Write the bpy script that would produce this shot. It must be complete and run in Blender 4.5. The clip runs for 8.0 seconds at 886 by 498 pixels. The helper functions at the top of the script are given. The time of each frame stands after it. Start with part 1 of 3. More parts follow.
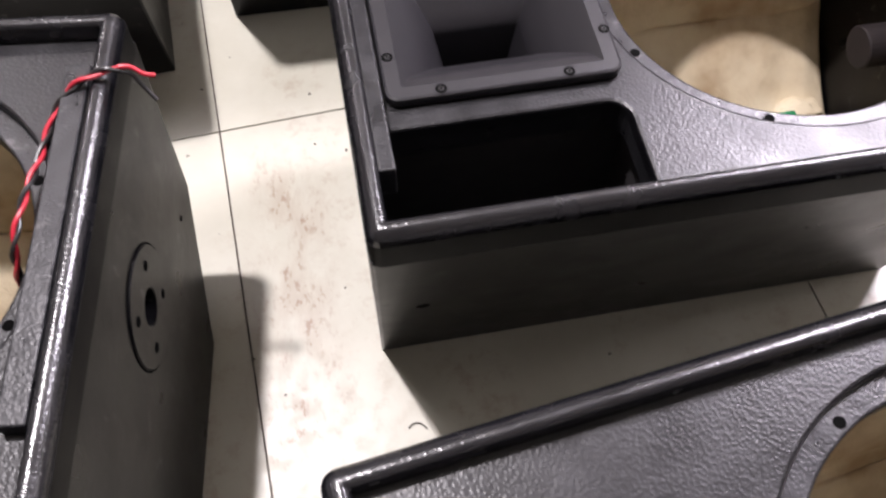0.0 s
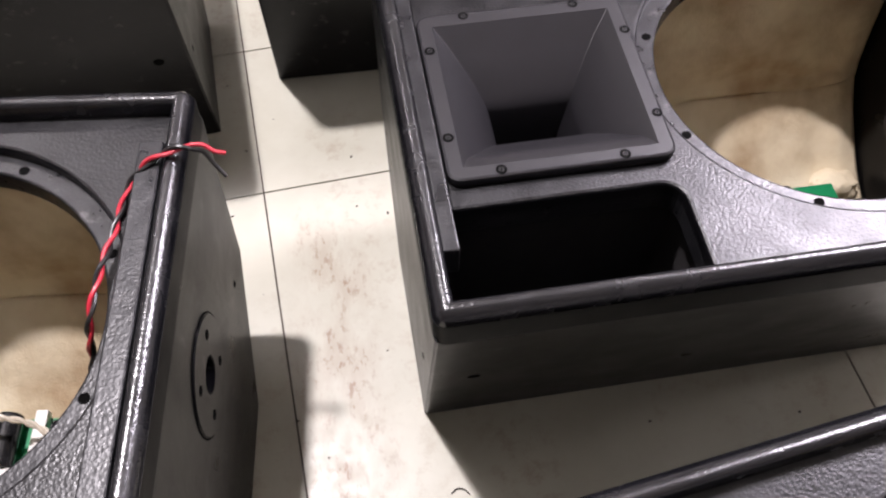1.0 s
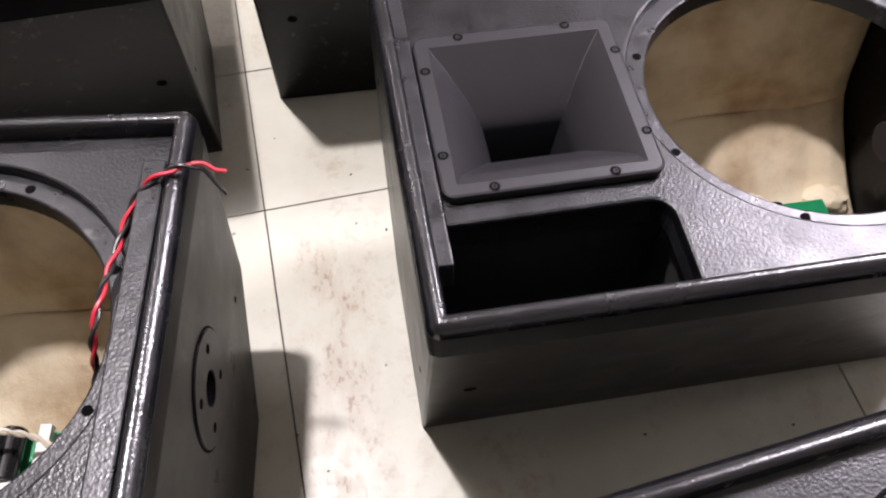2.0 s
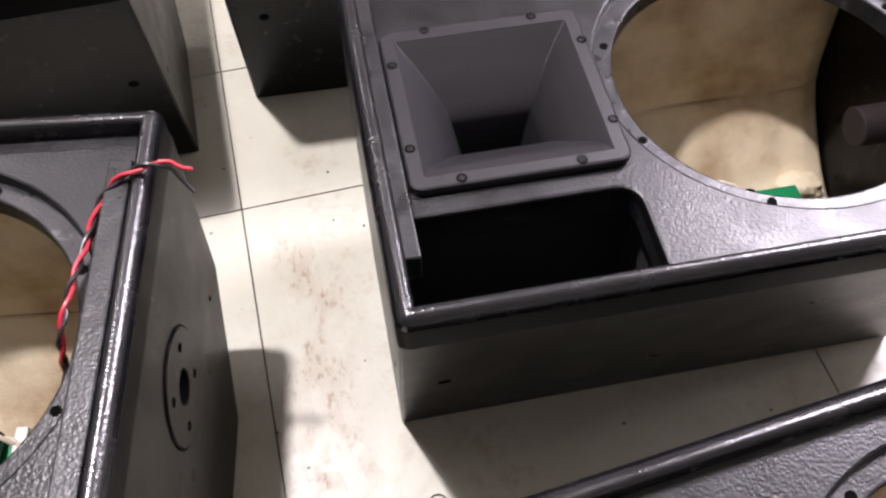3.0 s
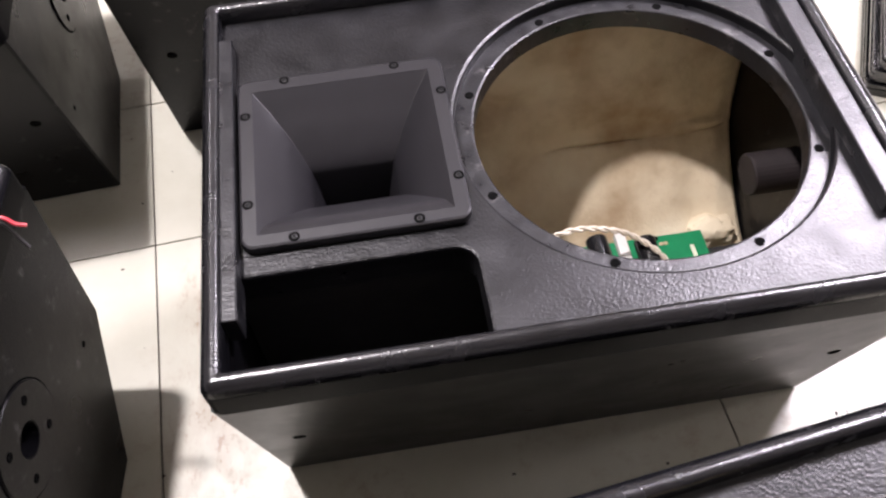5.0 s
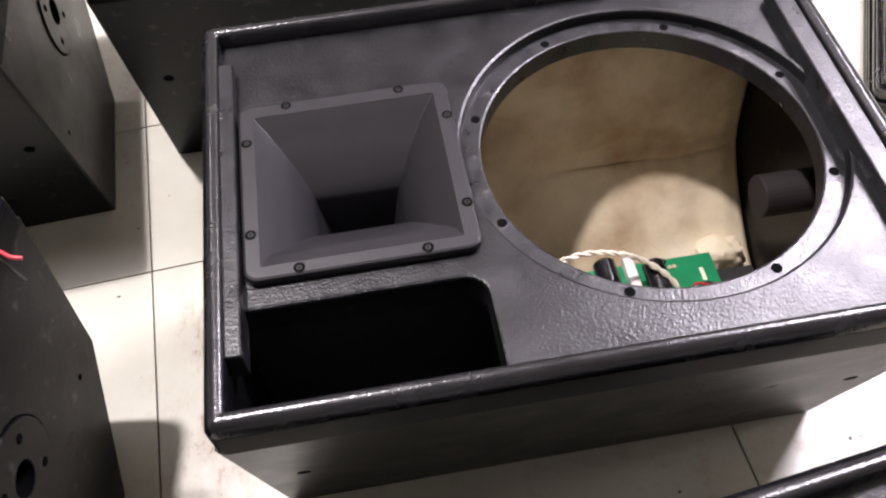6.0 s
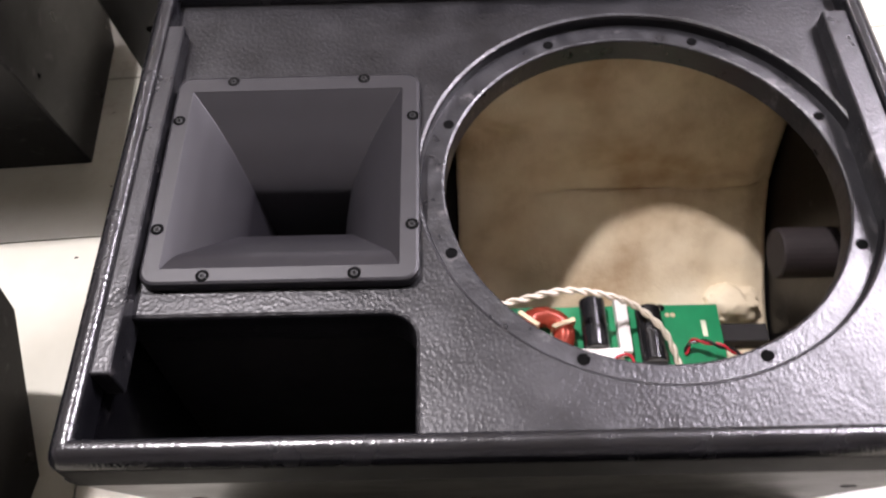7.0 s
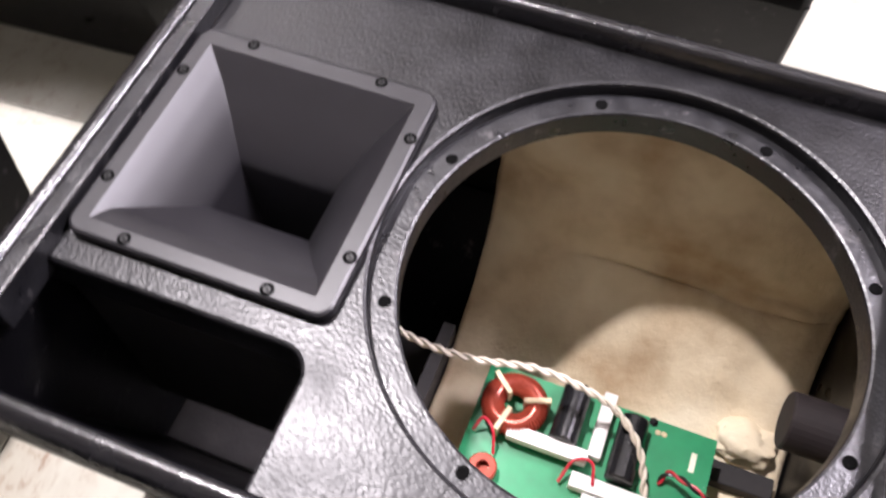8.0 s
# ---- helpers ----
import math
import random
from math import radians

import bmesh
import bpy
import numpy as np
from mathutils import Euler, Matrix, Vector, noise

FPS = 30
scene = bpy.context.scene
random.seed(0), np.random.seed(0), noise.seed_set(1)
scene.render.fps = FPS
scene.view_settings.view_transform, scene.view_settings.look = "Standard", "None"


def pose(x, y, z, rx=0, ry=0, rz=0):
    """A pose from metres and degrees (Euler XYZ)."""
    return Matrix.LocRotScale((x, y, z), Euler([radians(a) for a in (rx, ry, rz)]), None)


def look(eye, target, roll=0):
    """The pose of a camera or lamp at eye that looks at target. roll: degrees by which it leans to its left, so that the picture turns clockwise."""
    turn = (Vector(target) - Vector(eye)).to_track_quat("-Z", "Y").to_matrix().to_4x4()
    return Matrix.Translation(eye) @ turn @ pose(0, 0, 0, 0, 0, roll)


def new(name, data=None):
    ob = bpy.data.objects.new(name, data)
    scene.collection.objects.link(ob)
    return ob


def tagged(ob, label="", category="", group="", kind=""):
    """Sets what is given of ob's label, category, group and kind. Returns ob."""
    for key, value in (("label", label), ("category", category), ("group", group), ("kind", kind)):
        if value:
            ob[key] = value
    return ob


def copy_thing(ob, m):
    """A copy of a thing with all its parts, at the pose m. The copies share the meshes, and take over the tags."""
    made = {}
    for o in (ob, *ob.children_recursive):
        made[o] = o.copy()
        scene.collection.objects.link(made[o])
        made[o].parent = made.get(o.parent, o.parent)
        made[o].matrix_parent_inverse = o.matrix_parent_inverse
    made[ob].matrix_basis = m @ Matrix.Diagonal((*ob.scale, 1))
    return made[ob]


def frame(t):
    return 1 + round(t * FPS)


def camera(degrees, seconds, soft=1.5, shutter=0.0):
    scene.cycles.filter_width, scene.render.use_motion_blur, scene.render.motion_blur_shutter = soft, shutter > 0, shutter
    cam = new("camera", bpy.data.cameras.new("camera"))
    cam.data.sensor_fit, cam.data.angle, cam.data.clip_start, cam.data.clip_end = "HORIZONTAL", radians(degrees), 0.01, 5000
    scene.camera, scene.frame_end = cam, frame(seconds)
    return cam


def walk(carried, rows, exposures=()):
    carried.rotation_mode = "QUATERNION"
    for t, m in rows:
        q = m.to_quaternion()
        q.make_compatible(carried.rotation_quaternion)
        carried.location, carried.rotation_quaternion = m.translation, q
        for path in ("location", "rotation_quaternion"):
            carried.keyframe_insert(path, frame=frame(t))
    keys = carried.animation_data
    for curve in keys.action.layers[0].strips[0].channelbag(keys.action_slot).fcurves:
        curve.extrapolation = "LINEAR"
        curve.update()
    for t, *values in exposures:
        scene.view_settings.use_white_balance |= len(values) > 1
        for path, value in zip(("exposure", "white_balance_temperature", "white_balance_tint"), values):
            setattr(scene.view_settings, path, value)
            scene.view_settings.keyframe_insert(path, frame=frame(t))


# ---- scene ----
from mathutils import geometry

cam = camera(54.9, 8.0, 2.2, 0.4)
PATH = [
    (0, (0.074, 0.017, 1.029), (0.237, 0.998, -0.706), 0.4),
    (0.5, (0.037, 0.038, 1.05), (0.203, 1.072, -0.655), 0.8),
    (1, (0.027, 0.043, 1.064), (0.189, 1.105, -0.623), 0.6),
    (2.5, (0.038, 0.023, 1.081), (0.2, 1.126, -0.579), -0.1),
    (3, (0.056, 0.02, 1.077), (0.23, 1.112, -0.589), -0.6),
    (3.5, (0.141, -0.002, 1.062), (0.355, 1.052, -0.624), -0.6),
    (3.8, (0.219, -0.008, 1.061), (0.445, 1.023, -0.637), 0.1),
    (4, (0.248, -0.006, 1.068), (0.457, 1.032, -0.629), 0.3),
    (4.2, (0.259, 0.0, 1.077), (0.434, 1.047, -0.618), 0.0),
    (4.5, (0.273, 0.015, 1.088), (0.379, 1.104, -0.586), -1.9),
    (5, (0.262, 0.044, 1.088), (0.343, 1.158, -0.571), -4.1),
    (5.2, (0.248, 0.057, 1.098), (0.33, 1.174, -0.56), -4.7),
    (6.3, (0.251, 0.086, 1.046), (0.36, 1.227, -0.593), -3.5),
    (6.5, (0.284, 0.118, 1.002), (0.375, 1.243, -0.649), -2.6),
    (7, (0.361, 0.177, 1.001), (0.321, 1.264, -0.677), -2.1),
    (7.4, (0.39, 0.24, 1.012), (0.231, 1.311, -0.67), -1.4),
    (7.5, (0.402, 0.265, 1.008), (0.205, 1.319, -0.68), -1.1),
    (7.7, (0.444, 0.291, 0.994), (0.166, 1.328, -0.693), 0.0),
    (8, (0.511, 0.312, 0.973), (0.108, 1.242, -0.751), -1.3),
]
walk(cam, [(t, look(eye, target, roll)) for t, eye, target, roll in PATH],
     [(0, 0), (0.5, -0.08), (1, -0.05), (2.5, -0.03), (3.5, 0.0), (4, -0.08), (4.5, -0.12), (5, 0.0), (6.5, 0.0), (7.5, 0.13), (8, 0.2)])

# ---- world and lights ----
world = bpy.data.worlds.new("world")
scene.world = world
world.use_nodes = True
world.node_tree.nodes["Background"].inputs[0].default_value = (0.75, 0.78, 0.85, 1)
world.node_tree.nodes["Background"].inputs[1].default_value = 0.05


def area_lamp(name, place, target, size, watts, colour):
    data = bpy.data.lights.new(name, "AREA")
    data.shape, data.size, data.energy, data.color = "DISK", size, watts, colour
    ob = new(name, data)
    ob.matrix_world = look(place, target)
    return ob


COOL = (1.0, 0.922, 0.98)
area_lamp("key_or_fill_lamp", (-0.57, 1.20, 3.45), (-0.5, 1.05, 0), 0.15, 160, COOL)
panel = area_lamp("ceiling_panel", (2.62, 2.25, 3.45), (2.3, 1.95, 0), 1.15, 335, (1.0, 0.91, 1.05))
panel.data.shape, panel.data.size_y = "RECTANGLE", 1.15
tubes = area_lamp("ceiling_tubes", (-0.58, 1.6, 3.44), (-0.58, 1.6, 0), 0.10, 16, COOL)
tubes.data.shape, tubes.data.size, tubes.data.size_y = "RECTANGLE", 2.2, 0.10
tubes.matrix_world = pose(-0.58, 1.6, 3.42, 0, 0, 90)
# Fill added from the right to lift the shaded floor; no such lamp is known.
area_lamp("key_or_fill_lamp", (5.2, 0.35, 3.40), (0.7, 0.45, 0), 0.6, 25, COOL)
# The first streaks the rims; the other two are unseen fill, added for brightness.
for x, y, watts in ((-2.2, 3.7, 40), (-3.6, 1.2, 12), (2.6, 6.0, 26)):
    area_lamp("key_or_fill_lamp", (x, y, 3.45), (x, y, 0), 0.34, watts, COOL)


# ---- materials ----
def material(name):
    m = bpy.data.materials.new(name)
    m.use_nodes = True
    n = m.node_tree.nodes
    return m, n, m.node_tree.links, n["Principled BSDF"]


def coords(n, l, scale=(1, 1, 1)):
    tex, mapping = n.new("ShaderNodeTexCoord"), n.new("ShaderNodeMapping")
    mapping.inputs["Scale"].default_value = scale
    l.new(tex.outputs["Object"], mapping.inputs[0])
    return mapping.outputs[0]


def noise_node(n, l, at, scale, detail=3.0, rough=0.55):
    t = n.new("ShaderNodeTexNoise")
    t.inputs["Scale"].default_value, t.inputs["Detail"].default_value, t.inputs["Roughness"].default_value = scale, detail, rough
    l.new(at, t.inputs["Vector"])
    return t.outputs["Fac"]


def ramp(n, l, fac, stops):
    r = n.new("ShaderNodeValToRGB")
    e = r.color_ramp.elements
    while len(e) < len(stops):
        e.new(0.5)
    for el, (p, c) in zip(e, stops):
        el.position, el.color = p, (*c, 1)
    l.new(fac, r.inputs[0])
    return r.outputs[0]


def bump(n, l, bsdf, height, strength, distance, chain=None):
    b = n.new("ShaderNodeBump")
    b.inputs["Strength"].default_value, b.inputs["Distance"].default_value = strength, distance
    l.new(height, b.inputs["Height"])
    if chain:
        l.new(chain, b.inputs["Normal"])
    l.new(b.outputs[0], bsdf.inputs["Normal"])
    return b.outputs[0]


def g(v):
    return (v, v, v)


def paint(name, dark, light, rough_lo, rough_hi, grain, depth, wave, wave_depth, scuff=0.0, pebble=False):
    """Sprayed black paint: a fine orange-peel grain over a slow unevenness."""
    m, n, l, b = material(name)
    at = coords(n, l)
    fine, slow = noise_node(n, l, at, grain, 3.0), noise_node(n, l, at, wave, 4.0)
    if pebble:
        cell = n.new("ShaderNodeTexVoronoi")
        cell.feature = "SMOOTH_F1"
        cell.inputs["Scale"].default_value, cell.inputs["Smoothness"].default_value = grain, 0.35
        l.new(at, cell.inputs["Vector"])
        blend = n.new("ShaderNodeMixRGB")
        blend.inputs[0].default_value = 0.45
        l.new(cell.outputs["Distance"], blend.inputs[1]), l.new(fine, blend.inputs[2])
        fine = blend.outputs[0]
    col = ramp(n, l, slow, [(0.3, dark), (0.75, light)])
    if scuff:
        spots = noise_node(n, l, at, 38, 5.0, 0.7)
        mask = ramp(n, l, spots, [(0.60, g(0)), (0.70, g(scuff))])
        mix = n.new("ShaderNodeMixRGB")
        mix.inputs[2].default_value = (0.16, 0.15, 0.15, 1)
        l.new(mask, mix.inputs[0]), l.new(col, mix.inputs[1])
        col = mix.outputs[0]
        smudge = ramp(n, l, noise_node(n, l, at, 15, 4.0, 0.6), [(0.57, g(0)), (0.66, g(0.75))])
        soil = n.new("ShaderNodeMixRGB")
        soil.inputs[2].default_value = (0.007, 0.007, 0.007, 1)
        l.new(smudge, soil.inputs[0]), l.new(col, soil.inputs[1])
        col = soil.outputs[0]
    l.new(col, b.inputs["Base Color"])
    l.new(ramp(n, l, slow, [(0.3, g(rough_lo)), (0.7, g(rough_hi))]), b.inputs["Roughness"])
    first = bump(n, l, b, slow, 0.6, wave_depth)
    bump(n, l, b, fine, 0.7, depth, first)
    return m


def plain(name, colour, rough, metal=0.0, grain=0.0, depth=0.0, vary=0.25):
    m, n, l, b = material(name)
    b.inputs["Roughness"].default_value, b.inputs["Metallic"].default_value = rough, metal
    at = coords(n, l)
    c0, c1 = tuple(v * (1 - vary) for v in colour), tuple(min(1, v * (1 + vary)) for v in colour)
    l.new(ramp(n, l, noise_node(n, l, at, 45, 4), [(0.3, c0), (0.7, c1)]), b.inputs["Base Color"])
    if grain:
        bump(n, l, b, noise_node(n, l, at, grain, 3), 0.6, depth)
    return m


PAINT_FRONT = paint("textured black front paint", (0.0030, 0.0029, 0.0037), (0.0060, 0.0058, 0.0072), 0.29, 0.41, 320, 0.00062, 26, 0.0005, 0.0, True)
PAINT_RIM = paint("glossy black rim paint", (0.004, 0.004, 0.005), (0.008, 0.008, 0.0098), 0.19, 0.30, 360, 0.0005, 30, 0.0003, 0.0, True)
PAINT_SIDE = paint("satin black side paint", (0.0020, 0.0019, 0.0025), (0.0042, 0.0041, 0.0050), 0.27, 0.38, 420, 0.0004, 14, 0.0004, 0.30)
PAINT_RIM.node_tree.nodes["Principled BSDF"].inputs["Specular IOR Level"].default_value = 0.8
PAINT_SIDE.node_tree.nodes["Principled BSDF"].inputs["Specular IOR Level"].default_value = 0.14
# Rim's outer face: the shade it lies in goes into this near-black.
RIM_FACE_SHADE = paint("rim face paint darkened for shade", (0.0012, 0.0012, 0.0015), (0.0028, 0.0027, 0.0033), 0.42, 0.55, 420, 0.0003, 14, 0.0003)
RIM_FACE_SHADE.node_tree.nodes["Principled BSDF"].inputs["Specular IOR Level"].default_value = 0.10
PAINT_LEDGE = paint("chipped black ledge paint", (0.009, 0.009, 0.0105), (0.018, 0.018, 0.020), 0.26, 0.40, 320, 0.0005, 48, 0.0009, 0.45, True)
PAINT_INSIDE = plain("bare dark inside board", (0.020, 0.018, 0.017), 0.7, 0, 200, 0.0006)
PLASTIC = plain("moulded grey-black plastic", (0.0130, 0.0123, 0.0143), 0.38, 0, 900, 0.00015, 0.08)
STEEL_BLACK = plain("black oxide screw steel", (0.006, 0.006, 0.006), 0.4, 0.2)
# Near-black for painted-in shade of holes and recesses; also black screws and inserts.
HOLE = plain("hole shade black", (0.003, 0.003, 0.003), 0.95)
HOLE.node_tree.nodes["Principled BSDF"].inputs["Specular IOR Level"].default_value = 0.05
DUCT = plain("black duct board", (0.018, 0.016, 0.016), 0.8)
PCB = plain("green circuit board", (0.012, 0.22, 0.085), 0.35, 0, 120, 0.0002, 0.12)
COPPER = plain("red enamelled copper", (0.32, 0.055, 0.032), 0.25, 0.4)
FILM_BLACK = plain("black capacitor sleeve", (0.012, 0.012, 0.013), 0.18)
CERAMIC = plain("white ceramic", (0.74, 0.72, 0.68), 0.55, 0, 300, 0.0003, 0.05)
WIRE_WHITE = plain("cream wire sleeve", (0.62, 0.56, 0.46), 0.42, 0, 0, 0, 0.1)
WIRE_RED = plain("red wire sleeve", (0.46, 0.022, 0.040), 0.38, 0, 0, 0, 0.1)
WIRE_BLACK = plain("black wire sleeve", (0.015, 0.014, 0.014), 0.35)
GLUE = plain("clear yellowish glue", (0.55, 0.45, 0.28), 0.3)
SILK = plain("white board print", (0.7, 0.72, 0.55), 0.5)
WALL = plain("off-white wall paint", (0.62, 0.60, 0.60), 0.8, 0, 60, 0.0006, 0.05)
TUBE = plain("dark brown socket tube", (0.011, 0.0065, 0.0065), 0.75, 0, 200, 0.0003)


def batting_material():
    m, n, l, b = material("beige fibre batting")
    at = coords(n, l)
    slow, mid, fine = noise_node(n, l, at, 9, 4), noise_node(n, l, at, 45, 5, 0.65), noise_node(n, l, at, 420, 3)
    col = ramp(n, l, slow, [(0.28, (0.42, 0.30, 0.18)), (0.50, (0.68, 0.575, 0.40)), (0.75, (0.82, 0.74, 0.56))])
    l.new(col, b.inputs["Base Color"])
    b.inputs["Roughness"].default_value = 0.95
    b.inputs["Specular IOR Level"].default_value = 0.1
    first = bump(n, l, b, mid, 0.6, 0.004)
    bump(n, l, b, fine, 0.5, 0.001, first)
    return m


def stretched(n, l, at, scale):
    mapping = n.new("ShaderNodeMapping")
    mapping.inputs["Scale"].default_value = scale
    l.new(at, mapping.inputs[0])
    return mapping.outputs[0]


def tile_material():
    m, n, l, b = material("cream floor tile with brown scuffs")
    geo = n.new("ShaderNodeNewGeometry")
    at = geo.outputs["Position"]
    cloud, speck = noise_node(n, l, at, 4.5, 5, 0.6), noise_node(n, l, at, 34, 6, 0.72)
    base = ramp(n, l, cloud, [(0.3, (0.49, 0.475, 0.385)), (0.7, (0.60, 0.59, 0.50))])
    zone = noise_node(n, l, stretched(n, l, at, (5.5, 2.0, 1)), 1.0, 3, 0.5)
    both = n.new("ShaderNodeMath")
    both.operation = "MULTIPLY"
    l.new(ramp(n, l, zone, [(0.44, g(0)), (0.60, g(1))]), both.inputs[0])
    l.new(ramp(n, l, speck, [(0.50, g(0)), (0.66, g(0.8))]), both.inputs[1])
    # a trodden smear between the cabinets
    axis = n.new("ShaderNodeSeparateXYZ")
    l.new(at, axis.inputs[0])
    away = n.new("ShaderNodeMath")
    away.operation = "ADD"
    away.inputs[1].default_value = 0.035
    l.new(axis.outputs[0], away.inputs[0])
    off = n.new("ShaderNodeMath")
    off.operation = "ABSOLUTE"
    l.new(away.outputs[0], off.inputs[0])
    smear = ramp(n, l, off.outputs[0], [(0.015, g(1)), (0.085, g(0))])
    scratch = noise_node(n, l, stretched(n, l, at, (95, 48, 1)), 1.0, 5, 0.7)
    soft = noise_node(n, l, stretched(n, l, at, (16, 7, 1)), 1.0, 4, 0.6)
    fine = n.new("ShaderNodeMath")
    fine.operation = "MULTIPLY"
    l.new(ramp(n, l, scratch, [(0.52, g(0.36)), (0.62, g(1.0))]), fine.inputs[0]), l.new(ramp(n, l, soft, [(0.40, g(0)), (0.58, g(1))]), fine.inputs[1])
    length = ramp(n, l, axis.outputs[1], [(0.22, g(0)), (0.40, g(1)), (0.74, g(1)), (0.84, g(0))])
    shape = n.new("ShaderNodeMath")
    shape.operation = "MULTIPLY"
    l.new(smear, shape.inputs[0]), l.new(length, shape.inputs[1])
    trod = n.new("ShaderNodeMath")
    trod.operation = "MULTIPLY"
    l.new(shape.outputs[0], trod.inputs[0]), l.new(fine.outputs[0], trod.inputs[1])
    most = n.new("ShaderNodeMath")
    most.operation = "MAXIMUM"
    weak = n.new("ShaderNodeMath")
    weak.operation = "MULTIPLY"
    weak.inputs[1].default_value = 0.5
    l.new(both.outputs[0], weak.inputs[0])
    l.new(trod.outputs[0], most.inputs[0]), l.new(weak.outputs[0], most.inputs[1])
    mix = n.new("ShaderNodeMixRGB")
    mix.inputs[2].default_value = (0.30, 0.20, 0.13, 1)
    l.new(most.outputs[0], mix.inputs[0]), l.new(base, mix.inputs[1])
    dark = noise_node(n, l, at, 62, 2, 0.5)
    mix2 = n.new("ShaderNodeMixRGB")
    mix2.inputs[2].default_value = (0.10, 0.08, 0.07, 1)
    l.new(ramp(n, l, dark, [(0.76, g(0)), (0.79, g(0.8))]), mix2.inputs[0]), l.new(mix.outputs[0], mix2.inputs[1])
    l.new(mix2.outputs[0], b.inputs["Base Color"])
    l.new(ramp(n, l, speck, [(0.3, g(0.28)), (0.7, g(0.5))]), b.inputs["Roughness"])
    bump(n, l, b, speck, 0.3, 0.0006)
    return m


BATTING, TILE = batting_material(), tile_material()
GROUT = plain("dark tile joint", (0.10, 0.085, 0.07), 0.85, 0, 200, 0.001)


# ---- mesh helpers ----
def link(name, bm, mat, parent=None, label="", smooth=False, bevel=0.0, sharp=36):
    bmesh.ops.recalc_face_normals(bm, faces=bm.faces)
    if smooth:
        for e in bm.edges:
            if len(e.link_faces) == 2 and e.calc_face_angle(0) > radians(sharp):
                e.smooth = False
    me = bpy.data.meshes.new(name)
    bm.to_mesh(me)
    bm.free()
    me.materials.append(mat)
    if smooth:
        me.polygons.foreach_set("use_smooth", [True] * len(me.polygons))
    ob = new(name, me)
    if parent:
        ob.parent = parent
    if bevel:
        mod = ob.modifiers.new("edge", "BEVEL")
        mod.width, mod.segments, mod.limit_method, mod.angle_limit = bevel, 3, "ANGLE", radians(40)
    return tagged(ob, label=label)


def part(name, bm, mat, parent, label="", smooth=False, bevel=0.0, sharp=36):
    return link(name, bm, mat, parent, label, smooth, bevel, sharp)


def box(x0, x1, y0, y1, z0, z1, m=None):
    bm = bmesh.new()
    bmesh.ops.create_cube(bm, size=1, matrix=Matrix.LocRotScale(((x0 + x1) / 2, (y0 + y1) / 2, (z0 + z1) / 2), None, (x1 - x0, y1 - y0, z1 - z0)))
    if m:
        bm.transform(m)
    return bm


def hexa(low, high):
    """A solid between two rings of as many points each."""
    bm = bmesh.new()
    a, b = [bm.verts.new(p) for p in low], [bm.verts.new(p) for p in high]
    k = len(a)
    bm.faces.new(a), bm.faces.new(b)
    for i in range(k):
        bm.faces.new((a[i], a[(i + 1) % k], b[(i + 1) % k], b[i]))
    return bm


def round_rect(hx, hy, r, seg=5, cx=0.0, cy=0.0):
    out = []
    for k, (sx, sy) in enumerate(((1, 1), (-1, 1), (-1, -1), (1, -1))):
        for i in range(seg + 1):
            a = math.pi / 2 * (k + i / seg)
            out.append((cx + sx * (hx - r) + r * math.cos(a), cy + sy * (hy - r) + r * math.sin(a)))
    return out


def circle(cx, cy, r, seg=64):
    return [(cx + r * math.cos(2 * math.pi * i / seg), cy + r * math.sin(2 * math.pi * i / seg)) for i in range(seg)]


def inside(p, poly):
    hit, j = False, len(poly) - 1
    for i in range(len(poly)):
        (xi, yi), (xj, yj) = poly[i], poly[j]
        if (yi > p[1]) != (yj > p[1]) and p[0] < (xj - xi) * (p[1] - yi) / (yj - yi) + xi:
            hit = not hit
        j = i
    return hit


def grown(loop, d):
    """The loop moved by d to its right-hand side (away from a loop that runs counter-clockwise)."""
    out, k = [], len(loop)
    for i in range(k):
        a, b, c = Vector(loop[i - 1]), Vector(loop[i]), Vector(loop[(i + 1) % k])
        e, f = (b - a).normalized(), (c - b).normalized()
        n = Vector((e.y + f.y, -e.x - f.x)).normalized()
        out.append(tuple(b + n * d / max(0.4, n.dot(Vector((e.y, -e.x))))))
    return out


def plate(outer, holes, z0, z1, edge=0.003):
    """A flat board with openings cut through it, their upper edges rounded. All loops run counter-clockwise."""
    loops = [outer, *holes]
    top_loops = [grown(p, -edge if k == 0 else edge) for k, p in enumerate(loops)]
    mid_loops = [grown(p, -edge * 0.3 if k == 0 else edge * 0.3) for k, p in enumerate(loops)]
    pts, edges = [], []
    for loop in top_loops:
        s, k = len(pts), len(loop)
        pts += [Vector(p) for p in loop]
        edges += [(s + i, s + (i + 1) % k) for i in range(k)]
    verts, _, faces, *_ = geometry.delaunay_2d_cdt(pts, edges, [], 0, 1e-7)
    bm = bmesh.new()
    flat = [p for loop in loops for p in loop]
    mids = [p for loop in mid_loops for p in loop]
    top = [bm.verts.new((p[0], p[1], z1)) for p in pts]
    mid = [bm.verts.new((p[0], p[1], z1 - edge * 0.3)) for p in mids]
    edge_v = [bm.verts.new((p[0], p[1], z1 - edge)) for p in flat]
    low = [bm.verts.new((p[0], p[1], z0)) for p in flat]
    for f in faces:
        c = (sum(verts[i].x for i in f) / len(f), sum(verts[i].y for i in f) / len(f))
        if inside(c, top_loops[0]) and not any(inside(c, h) for h in top_loops[1:]):
            bm.faces.new([top[i] for i in f]), bm.faces.new([low[i] for i in reversed(f)])
    for i, j in edges:
        for a, b in ((top, mid), (mid, edge_v), (edge_v, low)):
            bm.faces.new((a[i], a[j], b[j], b[i]))
    return bm


